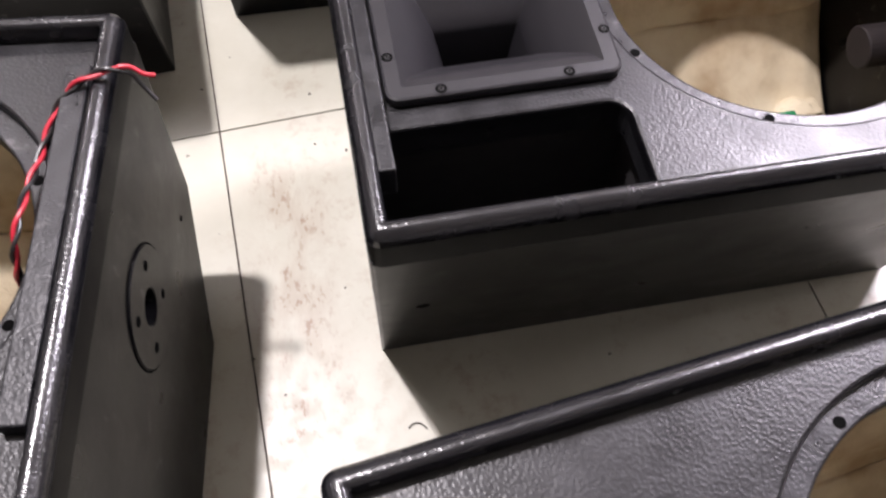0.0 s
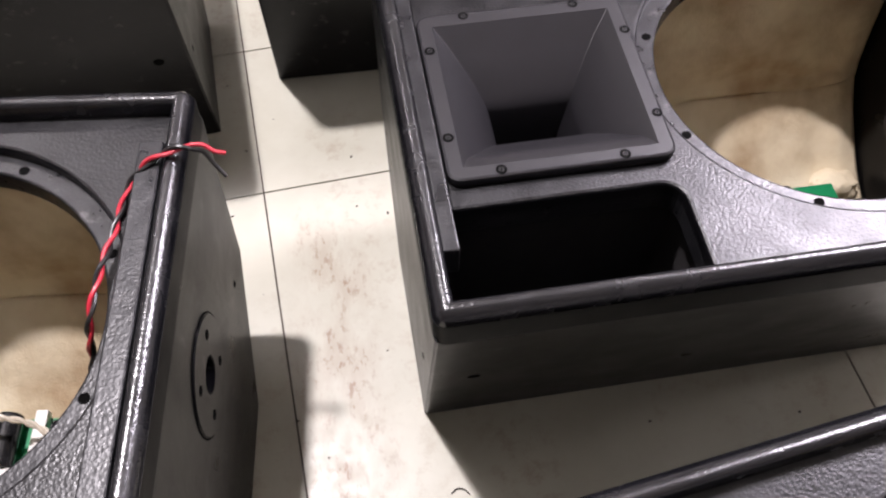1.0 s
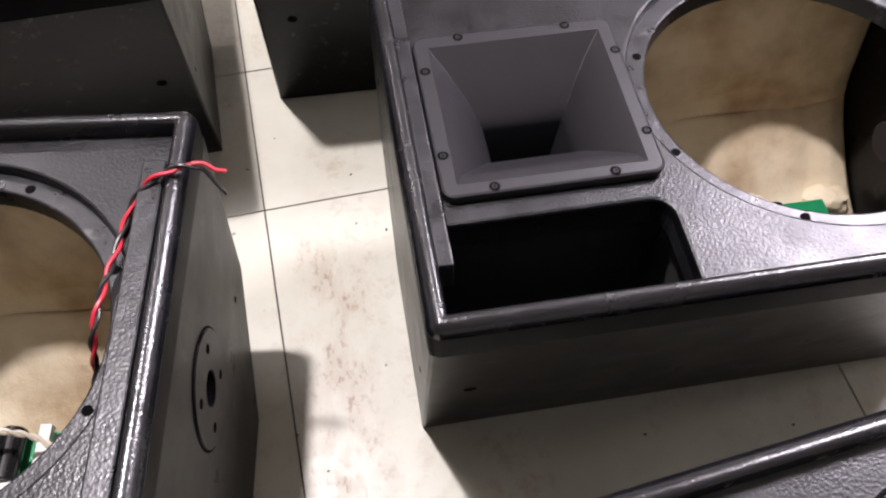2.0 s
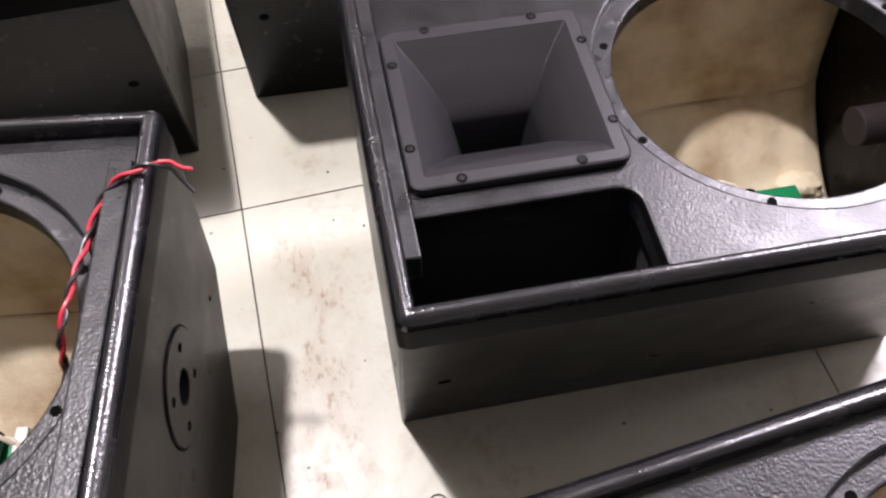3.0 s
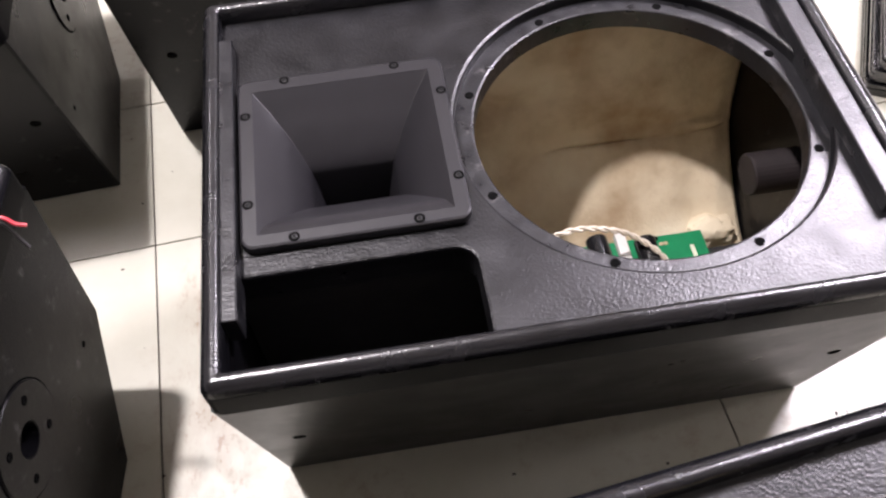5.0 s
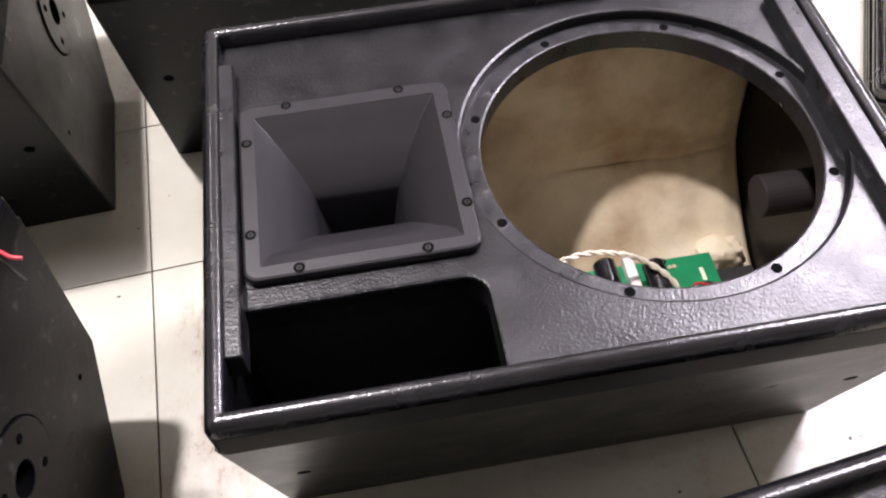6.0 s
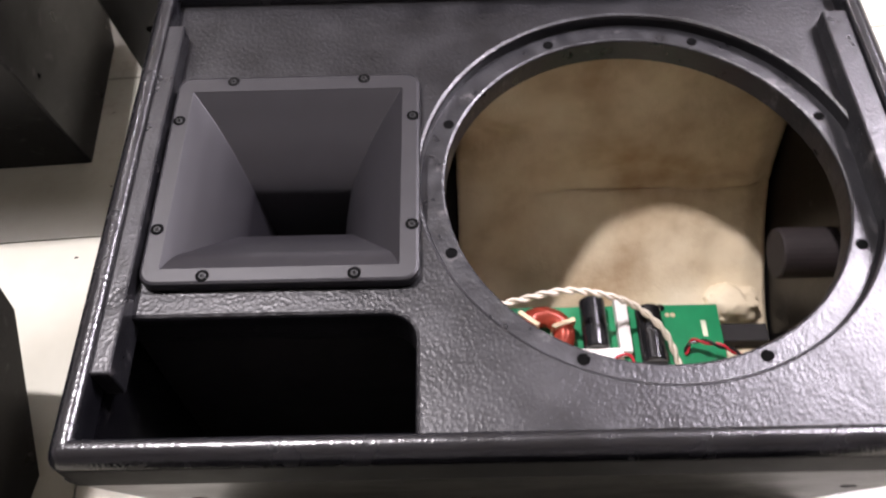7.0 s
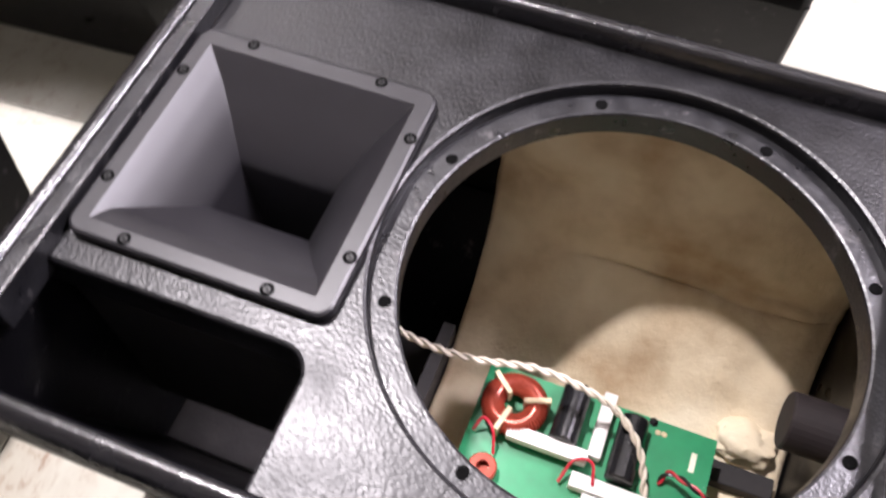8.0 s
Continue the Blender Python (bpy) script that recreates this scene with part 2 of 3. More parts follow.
def loft(rings, closed_ends=(False, False), around=False):
    """Skin over rings of points; around: the last ring joins the first."""
    bm = bmesh.new()
    vs = [[bm.verts.new(p) for p in ring] for ring in rings]
    k = len(vs[0])
    for a, b in zip(vs, vs[1:] + ([vs[0]] if around else [])):
        for i in range(k):
            bm.faces.new((a[i], a[(i + 1) % k], b[(i + 1) % k], b[i]))
    if closed_ends[0]:
        bm.faces.new(vs[0])
    if closed_ends[1]:
        bm.faces.new(vs[-1])
    return bm


def lathe(profile, seg=32, m=None):
    """profile: (radius, z) from one end to the other, closed at both."""
    rings = [[(r * math.cos(2 * math.pi * i / seg), r * math.sin(2 * math.pi * i / seg), z) for i in range(seg)] for r, z in profile]
    bm = loft(rings, (True, True))
    if m:
        bm.transform(m)
    return bm


def smooth_path(points, per=8):
    """A Catmull-Rom line through the points."""
    p = [Vector(q) for q in points]
    p = [2 * p[0] - p[1]] + p + [2 * p[-1] - p[-2]]
    out = []
    for a, b, c, d in zip(p, p[1:], p[2:], p[3:]):
        for i in range(per):
            t = i / per
            out.append(0.5 * (2 * b + (c - a) * t + (2 * a - 5 * b + 4 * c - d) * t * t + (3 * b - a - 3 * c + d) * t ** 3))
    return out + [p[-2]]


def tube(path, r, seg=8):
    rings, side = [], Vector((0.3, 0.2, 1)).normalized()
    for i, q in enumerate(path):
        d = (path[min(i + 1, len(path) - 1)] - path[max(i - 1, 0)]).normalized()
        u = (side - d * side.dot(d)).normalized()
        side = u
        w = d.cross(u)
        rings.append([q + r * (math.cos(2 * math.pi * k / seg) * u + math.sin(2 * math.pi * k / seg) * w) for k in range(seg)])
    return loft(rings, (True, True))


def twisted(points, r, pitch, phase=0.0, per=14):
    """One of two wires twisted round a line."""
    base = smooth_path(points, per)
    out, run, side = [], 0.0, Vector((0.3, 0.2, 1)).normalized()
    for i, q in enumerate(base):
        if i:
            run += (q - base[i - 1]).length
        d = (base[min(i + 1, len(base) - 1)] - base[max(i - 1, 0)]).normalized()
        u = (side - d * side.dot(d)).normalized()
        side = u
        a = 2 * math.pi * run / pitch + phase
        out.append(q + r * 1.02 * (math.cos(a) * u + math.sin(a) * d.cross(u)))
    return tube(out, r)


# ---- floor and room ----
floor_slab = tagged(link("floor", box(-6, 7, -6, 7, -0.12, -0.004), GROUT), "cream tiled workshop floor with dark joints", "floor", kind="structure")
# Unseen shell: walls and ceiling added to bounce the lamps' light as fill.
ROOM = (("wall_west", -6.1, -6, -6, 7, -0.12, 3.6), ("wall_south", -6, 7, -6.1, -6, -0.12, 3.6), ("wall_north", -6, 7, 7, 7.1, -0.12, 3.6), ("wall_east", 7, 7.1, -6, 7, -0.12, 3.6))
for name, x0, x1, y0, y1, z0, z1 in ROOM:
    tagged(link(name, box(x0, x1, y0, y1, z0, z1), WALL), "unseen off-white wall added to bounce light", "wall", kind="structure")
tagged(link("ceiling", box(-6.1, 7.1, -6.1, 7.1, 3.6, 3.7), WALL), "unseen white ceiling added to bounce light", "ceiling", kind="structure")

# ---- the loudspeaker cabinet, lying on its back ----
# local axes: x along the length from the horn end to the woofer end, y across, z up; the base's middle is the origin
HL, HW, HB, TOP, RIM0, FRONT, LEDGE = 0.345, 0.250, 0.160, 0.435, 0.392, 0.413, 0.400
KY, KZ, FB = 0.222, 0.177, 0.092  # the far side bends at (KY, KZ) and meets the back at FB
WX, WY = 0.112, 0.007
HX, HY = -0.197, 0.009
PY = 0.016
PORT = (-0.327, -0.088, -0.232, -0.127)


def make_cabinet():
    cab = new("speaker_cabinet")
    t = 0.016
    # tapered long sides, upright ends, back
    def slab(y0, z0, y1, z1, inward):
        return hexa([(x, y, z0) for x, y in ((-HL, y0), (HL, y0), (HL, y0 + inward), (-HL, y0 + inward))],
                    [(x, y, z1) for x, y in ((-HL, y1), (HL, y1), (HL, y1 + inward), (-HL, y1 + inward))])
    part("side_panel", slab(-HB, 0, -HW, RIM0, t), PAINT_SIDE, cab, bevel=0.003)
    part("side_panel", slab(KY, KZ, HW, RIM0, -t), PAINT_SIDE, cab, bevel=0.002)
    part("angled_side_panel", slab(FB, 0, KY, KZ, -t * 1.3), PAINT_SIDE, cab, bevel=0.002)
    for s in (-1, 1):
        e = 0.002
        outline = [(-HB + e, 0), (FB - e, 0), (KY - e, KZ), (HW - e, RIM0), (-HW + e, RIM0)]
        bm = plate(outline, [circle(PY, 0.262, 0.0215, 40)] if s > 0 else [], 0.0, t + 0.001, 0.0008)
        bm.transform(Matrix(((0, 0, s, s * (HL - t)), (1, 0, 0, 0), (0, 1, 0, 0), (0, 0, 0, 1))))
        part("end_panel", bm, PAINT_SIDE, cab)
    part("back_panel", box(-HL + t, HL - t, -HB + t, FB - 1.3 * t, 0.001, 0.016), PAINT_INSIDE, cab)
    # bullnose rim
    prof = [(0.004, TOP - 0.019), (-0.0016, TOP - 0.018), (-0.002, TOP - 0.015), (-0.0012, TOP - 0.0105), (0.0012, TOP - 0.0058), (0.0050, TOP - 0.0022), (0.0092, TOP - 0.0003), (0.0130, TOP - 0.0003), (0.0160, TOP - 0.0018),
            (0.0180, TOP - 0.0048), (0.0185, FRONT - 0.012), (0.012, FRONT - 0.012)]
    # outer face below the bullnose, its dimness painted on
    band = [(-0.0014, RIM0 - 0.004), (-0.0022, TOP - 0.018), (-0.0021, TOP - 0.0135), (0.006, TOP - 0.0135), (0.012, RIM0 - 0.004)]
    part("shaded_rim_face", loft([[(x, y, z) for x, y in round_rect(HL - d, HW - d, max(0.011 - d, 0.0015), 5)] for d, z in band], around=True), RIM_FACE_SHADE, cab, "outer rim face with shade put into its paint", smooth=True)
    rings = [[(x, y, z) for x, y in round_rect(HL - d, HW - d, max(0.011 - d, 0.0015), 5)] for d, z in prof]
    part("rim", loft(rings, around=True), PAINT_RIM, cab, "glossy black rounded rim", smooth=True)
    # front board with its openings, and the woofer's ledge
    ix, iy = HL - 0.013, HW - 0.013
    px0, px1, py0, py1 = PORT
    corner = [(px1 - 0.022 + 0.022 * math.cos(a), py1 - 0.022 + 0.022 * math.sin(a)) for a in (i * math.pi / 12 for i in range(7))]
    outer = [(px1, -iy), (ix, -iy), (ix, iy), (-ix, iy), (-ix, py1)] + corner[::-1]
    horn_hole = round_rect(0.098, 0.098, 0.01, 3, HX, HY)
    part("baffle", plate(outer, [circle(WX, WY, 0.197, 96), horn_hole], LEDGE - 0.003, FRONT, 0.0035), PAINT_FRONT, cab, "textured black front board")
    ledge = part("woofer_ledge", plate(outer, [circle(WX, WY, 0.1755, 96), horn_hole], FRONT - 0.038, LEDGE, 0.0025), PAINT_LEDGE, cab, "recessed ring for the missing woofer")
    # flat discs, no hole is cut: its shade is their black
    for i in range(8):
        a = math.radians(22.5 + 45 * i)
        part("bolt_hole", lathe([(0.0052, 0.0002), (0.0052, 0.0006), (0.0045, 0.0008), (0.001, 0.0008)], 14, Matrix.Translation((WX + 0.185 * math.cos(a), WY + 0.185 * math.sin(a), LEDGE))), HOLE, ledge)
    # wooden strips for the grille along both ends
    for x0, x1, z1, lab in ((-0.3275, -0.312, 0.4310, "worn black strip along the horn end"), (0.302, 0.325, 0.4305, "shiny black strip along the woofer end")):
        part("grille_strip", box(x0, x1, -0.182 if x0 < 0 else -0.160, 0.185, FRONT - 0.02, z1), PAINT_LEDGE, cab, lab, bevel=0.002)
    # port duct
    lo, hi = -(HB + (HW - HB) * 0.10 / RIM0) + t, py0
    foot = [(px1 + 0.012, lo), (px1 + 0.022, lo), (px1 + 0.022, py1 + 0.022), (px0, py1 + 0.022), (px0, py1 + 0.012), (px1 + 0.012, py1 + 0.012)]
    head = [(x, hi if y == lo else y) for x, y in foot]
    part("port_duct", hexa([(x, y, 0.10) for x, y in foot], [(x, y, FRONT - 0.040) for x, y in head]), DUCT, cab)
    # horn
    flange = 0.1125
    rings = []
    for hx, r, z in ((flange - 0.001, 0.013, FRONT + 0.0005), (flange, 0.014, FRONT + 0.003), (flange, 0.014, FRONT + 0.008), (flange - 0.0008, 0.013, FRONT + 0.0105), (flange - 0.003, 0.011, FRONT + 0.0117)):
        rings.append([(x, y, z) for x, y in round_rect(hx, hx, r, 6, HX, HY)])
    rings.append([(x, y, FRONT + 0.0117) for x, y in round_rect(0.0964, 0.0957, 0.0012, 6, HX, HY - 0.002)])
    # depth, half length, reach to the far and to the near wall: a shallow wide flare, then the narrow throat
    flare = [(0.0005, 0.0958, 0.0935, 0.0975), (0.0071, 0.0890, 0.0855, 0.0820), (0.0176, 0.0785, 0.0732, 0.0693), (0.0353, 0.0632, 0.0520, 0.0500), (0.058, 0.0483, 0.0290, 0.0290),
             (0.074, 0.0435, 0.0235, 0.0235), (0.11, 0.0360, 0.0190, 0.0190), (0.165, 0.0280, 0.0150, 0.0150)]
    for q, n in zip(smooth_path([f[:3] for f in flare], 5), smooth_path([(f[0], f[1], f[3]) for f in flare], 5)):
        rings.append([(x, y, FRONT + 0.0117 - q.x) for x, y in round_rect(q.y, (q.z + n.z) / 2, 0.0008, 6, HX, HY + (q.z - n.z) / 2)])
    horn = part("horn", loft(rings, (False, True)), PLASTIC, cab, "grey-black moulded plastic horn flare", smooth=True, sharp=14)
    # black plug: the throat's deep shade is painted on it
    part("throat_shade", box(HX - 0.031, HX + 0.031, HY - 0.031, HY + 0.031, FRONT - 0.160, FRONT - 0.152), HOLE, horn)
    for sx, sy in ((-0.0605, 0.1075), (0.0605, 0.1075), (-0.0605, -0.1065), (0.0605, -0.1065), (-0.104, 0.060), (0.106, 0.060), (-0.104, -0.060), (0.106, -0.060)):
        m = Matrix.Translation((HX + sx, HY + sy * 0.985, FRONT + 0.0117))
        # a disc on the flange, the recess's shade only in its colour
        part("screw_recess", lathe([(0.0056, -0.002), (0.0056, 0.0002), (0.0005, 0.0002)], 16, m), HOLE, horn)
        part("screw", lathe([(0.0030, 0.0), (0.0030, 0.0004), (0.0026, 0.0006), (0.0016, 0.0006), (0.0014, 0.0002), (0.0003, 0.0002)], 12, m), STEEL_BLACK, horn)
    # pole socket in the woofer end
    at_end = Matrix.Translation((HL + 0.001, PY, 0.262)) @ Matrix.Rotation(math.pi / 2, 4, "Y")
    plate_ob = part("pole_plate", loft([[(x, y, z) for x, y in circle(0, 0, r, 48)] for r, z in ((0.0630, 0.0), (0.0630, 0.001), (0.0618, 0.0024), (0.0205, 0.0024), (0.0195, 0.0015), (0.0195, -0.066), (0.021, -0.066), (0.021, 0.0))], around=True), PAINT_SIDE, cab, "round black pole mount plate", smooth=True)
    plate_ob.data.transform(at_end)
    # cap just inside the socket, black in place of the depth's shade
    part("socket_shade", lathe([(0.0193, -0.065), (0.0193, -0.016), (0.0005, -0.016)], 24, at_end), HOLE, plate_ob)
    ring = part("plate_groove", loft([[(x, y, z) for x, y in circle(0, 0, r, 48)] for r, z in ((0.0632, 0.0006), (0.0652, 0.0006), (0.0652, 0.0002), (0.0632, 0.0002))], around=True), HOLE, plate_ob)
    ring.data.transform(at_end)
    for i in range(4):
        a = math.radians(45 + 90 * i)
        part("screw", lathe([(0.0055, 0.002), (0.0055, 0.003), (0.003, 0.0034), (0.0005, 0.0026)], 12, at_end @ Matrix.Translation((0.043 * math.cos(a), 0.043 * math.sin(a), 0))), HOLE, plate_ob)
    part("socket_tube", lathe([(0.0003, 0), (0.0245, 0), (0.0260, 0.002), (0.0260, 0.058)], 32, Matrix.Translation((HL - t - 0.058, PY, 0.262)) @ Matrix.Rotation(math.pi / 2, 4, "Y")), TUBE, cab, "dark brown pole socket tube inside", smooth=False, bevel=0.001)
    # threaded inserts in the panels
    for s in (-1, 1):
        for x in (-0.297, 0.303):
            far = s > 0
            y = KY + (HW - KY) * (0.215 - KZ) / (RIM0 - KZ) if far else -(HB + (HW - HB) * 0.215 / RIM0)
            lean = math.atan2(HW - KY, RIM0 - KZ) if far else math.atan2(HW - HB, RIM0)
            m = Matrix.Translation((x, y, 0.215)) @ Matrix.Rotation(-s * (math.pi / 2 + lean), 4, "X")
            part("threaded_insert", lathe([(0.0075, -0.002), (0.0075, 0.0004), (0.0066, 0.0007), (0.0040, 0.0007), (0.0036, 0.0003), (0.0005, 0.0003)], 16, m), HOLE, cab)
    for s in (-1, 1):
        for y, z in ((0.165, 0.19), (-0.165, 0.19)):
            m = Matrix.Translation((s * (HL + 0.001), y, z)) @ Matrix.Rotation(s * math.pi / 2, 4, "Y")
            part("threaded_insert", lathe([(0.0040, -0.002), (0.0040, 0.0005), (0.003, 0.0007), (0.002, 0.0004), (0.0005, 0.0006)], 14, m), HOLE, cab)
    # batting: quilted sheets on the back, and on the far and near sides
    def sheet(name, origin, ux, uy, nx, ny, thick, folds, seed):
        bm = bmesh.new()
        o, a, b = Vector(origin), Vector(ux), Vector(uy)
        n = a.cross(b).normalized()
        grid = []
        for j in range(ny + 1):
            row = []
            for i in range(nx + 1):
                u, v = i / nx, j / ny
                p = o + a * u + b * v
                h = thick * (0.75 + 0.55 * noise.noise(p * 9 + Vector((seed, 0, 0))) + 0.25 * noise.noise(p * 24))
                edge = min(u, 1 - u, v, 1 - v)
                h *= min(1, 0.25 + edge * 9)
                for fv, w in folds:
                    fv2 = fv + 0.035 * noise.noise(Vector((u * 5 + seed, seed, 0)))
                    h -= thick * 0.62 * math.exp(-((v - fv2) / w) ** 2)
                row.append(bm.verts.new(p + n * max(h, 0.002)))
            grid.append(row)
        for j in range(ny):
            for i in range(nx):
                bm.faces.new((grid[j][i], grid[j][i + 1], grid[j + 1][i + 1], grid[j + 1][i]))
        under = [[bm.verts.new(o + a * u + b * v) for u, v in ((0, 0), (1, 0), (1, 1), (0, 1))]]
        bm.faces.new(under[0])
        return part(name, bm, BATTING, cab, "rumpled beige fibre batting", smooth=True)

    yb = HB - t
    dy = (HW - HB)
    # one blanket over the back and up the far side, another on the near side
    bm = bmesh.new()
    run = [(-yb + 0.004, 0.046), (-0.06, 0.050), (0.01, 0.052), (FB - 0.040, 0.060), (FB + 0.012, 0.092), (0.150, 0.134), (KY - 0.042, KZ - 0.010), (KY - 0.029, KZ + 0.022), (KY - 0.020, 0.25), (KY - 0.006, FRONT - 0.045)]
    line = smooth_path([(0, y, z) for y, z in run], 10)
    nx, grid = 60, []
    for j, q in enumerate(line):
        d = (line[min(j + 1, len(line) - 1)] - line[max(j - 1, 0)]).normalized()
        nrm = Vector((0, -d.z, d.y))
        v, row = j / (len(line) - 1), []
        for i in range(nx + 1):
            u = i / nx
            p = q + Vector((-0.049 + 0.374 * u, 0, 0))
            h = 0.010 + 0.007 * noise.noise(p * 6.0 + Vector((3, 0, 0))) + 0.0035 * noise.noise(p * 20)
            for fv, w, k in ((0.655, 0.016, 0.009), (0.70, 0.035, -0.005), (0.83, 0.05, -0.007), (0.92, 0.022, 0.012)):
                fade = max(0.0, 0.55 + 1.2 * noise.noise(Vector((u * 3, fv * 17, 5))))
                h -= k * fade * math.exp(-((v - fv - 0.09 * noise.noise(Vector((u * 2.6, fv * 9, 0)))) / w) ** 2)
            for fu, w, k in ((0.84, 0.045, 0.003),):
                h -= k * math.exp(-((u - fu - 0.04 * noise.noise(Vector((v * 5, fu * 9, 2)))) / w) ** 2)
            h *= min(1, 0.15 + 12 * min(u, 1 - u))
            row.append(bm.verts.new(p + nrm * max(h, 0.002)))
        grid.append(row)
    for j in range(len(line) - 1):
        for i in range(nx):
            bm.faces.new((grid[j][i], grid[j][i + 1], grid[j + 1][i + 1], grid[j + 1][i]))
    blanket = part("batting", bm, BATTING, cab, "rumpled beige fibre batting", smooth=True)
    solid = blanket.modifiers.new("thick", "SOLIDIFY")
    solid.thickness, solid.offset = 0.006, -1
    sheet("batting", (0.315, -yb - 0.002, 0.030), (-0.360, 0, 0), (0, -dy * 0.86, 0.345), 40, 30, 0.020, ((0.5, 0.05),), 5.2)
    # a loose tuft of batting and a dark glue block at the board's end
    bm = bmesh.new()
    bmesh.ops.create_icosphere(bm, subdivisions=4, radius=1.0)
    for v in bm.verts:
        k = 1 + 0.28 * noise.noise(v.co * 1.6 + Vector((4, 2, 0))) + 0.10 * noise.noise(v.co * 5)
        v.co = Vector((0.283 + 0.036 * k * v.co.x, 0.060 + 0.026 * k * v.co.y, 0.078 + 0.024 * k * v.co.z))
    part("batting_tuft", bm, BATTING, cab, "loose pale tuft of batting", smooth=True)
    part("glue_block", box(0.245, 0.318, 0.006, 0.030, 0.017, 0.084), DUCT, cab, "dark wooden corner block", bevel=0.002)
    # inner divider beside the horn
    part("divider", box(-0.066, -0.052, -yb + 0.002, FB - 0.022, 0.017, 0.10), PAINT_INSIDE, cab)
    make_crossover(cab)
    return cab


def make_crossover(cab):
    """The crossover board on its wooden block."""
    X, Y = -0.413, -0.624
    z = 0.135
    part("board_block", box(0.435 + X, 0.625 + X, 0.505 + Y, 0.60 + Y, 0.017, z - 0.004), PAINT_INSIDE, cab)
    pcb = part("crossover_board", box(0.418 + X, 0.658 + X, 0.515 + Y, 0.653 + Y, z - 0.003, z - 0.0012), PCB, cab, "green crossover circuit board with parts")
    # big copper coil
    cm = Matrix.Translation((0.456 + X, 0.612 + Y, z))
    coil = part("coil", loft([[((R + 0.0) * math.cos(b), (R + 0.0) * math.sin(b), zz) for b in [2 * math.pi * i / 40 for i in range(40)]]
                for R, zz in ((0.0135, 0.004), (0.0190, 0.0005), (0.0260, 0.0005), (0.0315, 0.005), (0.0325, 0.011), (0.0315, 0.017), (0.0260, 0.0215), (0.0190, 0.0215), (0.0135, 0.018), (0.0120, 0.011))], around=True), COPPER, pcb, "red enamelled copper choke coil", smooth=True)
    coil.data.transform(cm)
    turns = []
    for i in range(1008):
        a = 2 * math.pi * i / 1008
        b = 2 * math.pi * 56 * i / 1008
        rr, zz = 0.0222 + 0.0114 * math.cos(b), 0.0110 + 0.0114 * math.sin(b)
        turns.append(Vector((rr * math.cos(a), rr * math.sin(a), zz)))
    w = part("winding", tube(turns, 0.0013, 5), COPPER, coil, smooth=True)
    w.data.transform(cm)
    for a in (20, 140, 255):
        tie = part("wire_tie", box(0.009, 0.036, -0.0025, 0.0025, 0.0005, 0.0245, cm @ Matrix.Rotation(math.radians(a), 4, "Z")), GLUE, coil)
    coil2 = part("small_coil", lathe([(0.010, 0), (0.0145, 0.001), (0.0145, 0.013), (0.013, 0.015), (0.0065, 0.015), (0.006, 0.004), (0.0005, 0.004)], 24, Matrix.Translation((0.447 + X, 0.540 + Y, z))), COPPER, pcb, smooth=True)
    coil3 = part("small_coil", lathe([(0.010, 0), (0.0145, 0.001), (0.0145, 0.013), (0.013, 0.015), (0.0065, 0.015), (0.006, 0.004), (0.0005, 0.004)], 24, Matrix.Translation((0.640 + X, 0.548 + Y, z))), COPPER, pcb, smooth=True)
    # capacitors
    for x, y0, y1, r in ((0.512, 0.590, 0.652, 0.0145), (0.574, 0.572, 0.640, 0.0145)):
        m = Matrix.Translation((x + X, y0 + Y, z + r)) @ Matrix.Rotation(-math.pi / 2, 4, "X")
        part("capacitor", lathe([(r - 0.004, 0), (r - 0.0012, 0), (r, 0.002), (r, (y1 - y0) - 0.002), (r - 0.0012, y1 - y0), (r - 0.004, y1 - y0)], 28, m), FILM_BLACK, pcb, "glossy black cylinder capacitor", smooth=False, bevel=0.0008)
    # ceramic resistors
    for x0, x1, y0, y1, z0 in ((0.5385, 0.5520, 0.588, 0.658, 0), (0.458, 0.540, 0.576, 0.590, 0.006), (0.530, 0.612, 0.553, 0.568, 0), (0.545, 0.628, 0.535, 0.550, 0.002)):
        part("resistor", box(x0 + X, x1 + X, y0 + Y, y1 + Y, z + z0, z + z0 + 0.0135), CERAMIC, pcb, "white ceramic block resistor", bevel=0.001)
    part("board_print", box(0.6365 + X, 0.6420 + X, 0.612 + Y, 0.632 + Y, z - 0.0012, z - 0.0006), SILK, pcb)
    for x in (0.600, 0.606):
        part("solder_pad", lathe([(0.003, 0), (0.003, 0.0006), (0.002, 0.001), (0.0005, 0.001)], 12, Matrix.Translation((x + X, 0.640 + Y, z - 0.0012))), GLUE, pcb)
    part("glue_drop", lathe([(0.004, 0), (0.0045, 0.002), (0.002, 0.0035), (0.0005, 0.0035)], 12, Matrix.Translation((0.593 + X, 0.649 + Y, z - 0.0012))), FILM_BLACK, pcb)
    # wires: cream pair from the horn, red and black pair to the woofer
    line = [(0.25, 0.650, 0.19), (0.31, 0.632, 0.190), (0.36, 0.622, 0.195), (0.41, 0.621, 0.204), (0.47, 0.628, 0.215), (0.52, 0.630, 0.200), (0.556, 0.627, 0.178), (0.585, 0.603, 0.165), (0.601, 0.570, 0.145), (0.604, 0.562, 0.137)]
    line = [(x + X, y + Y, q) for x, y, q in line]
    for ph in (0, math.pi):
        part("cream_wire", twisted(line, 0.0021, 0.032, ph), WIRE_WHITE, pcb, "twisted cream wire", smooth=True)
    line = [(0.612, 0.590, 0.136), (0.618, 0.598, 0.150), (0.640, 0.590, 0.158), (0.668, 0.580, 0.150), (0.690, 0.572, 0.125), (0.700, 0.560, 0.07)]
    line = [(x + X, y + Y, q) for x, y, q in line]
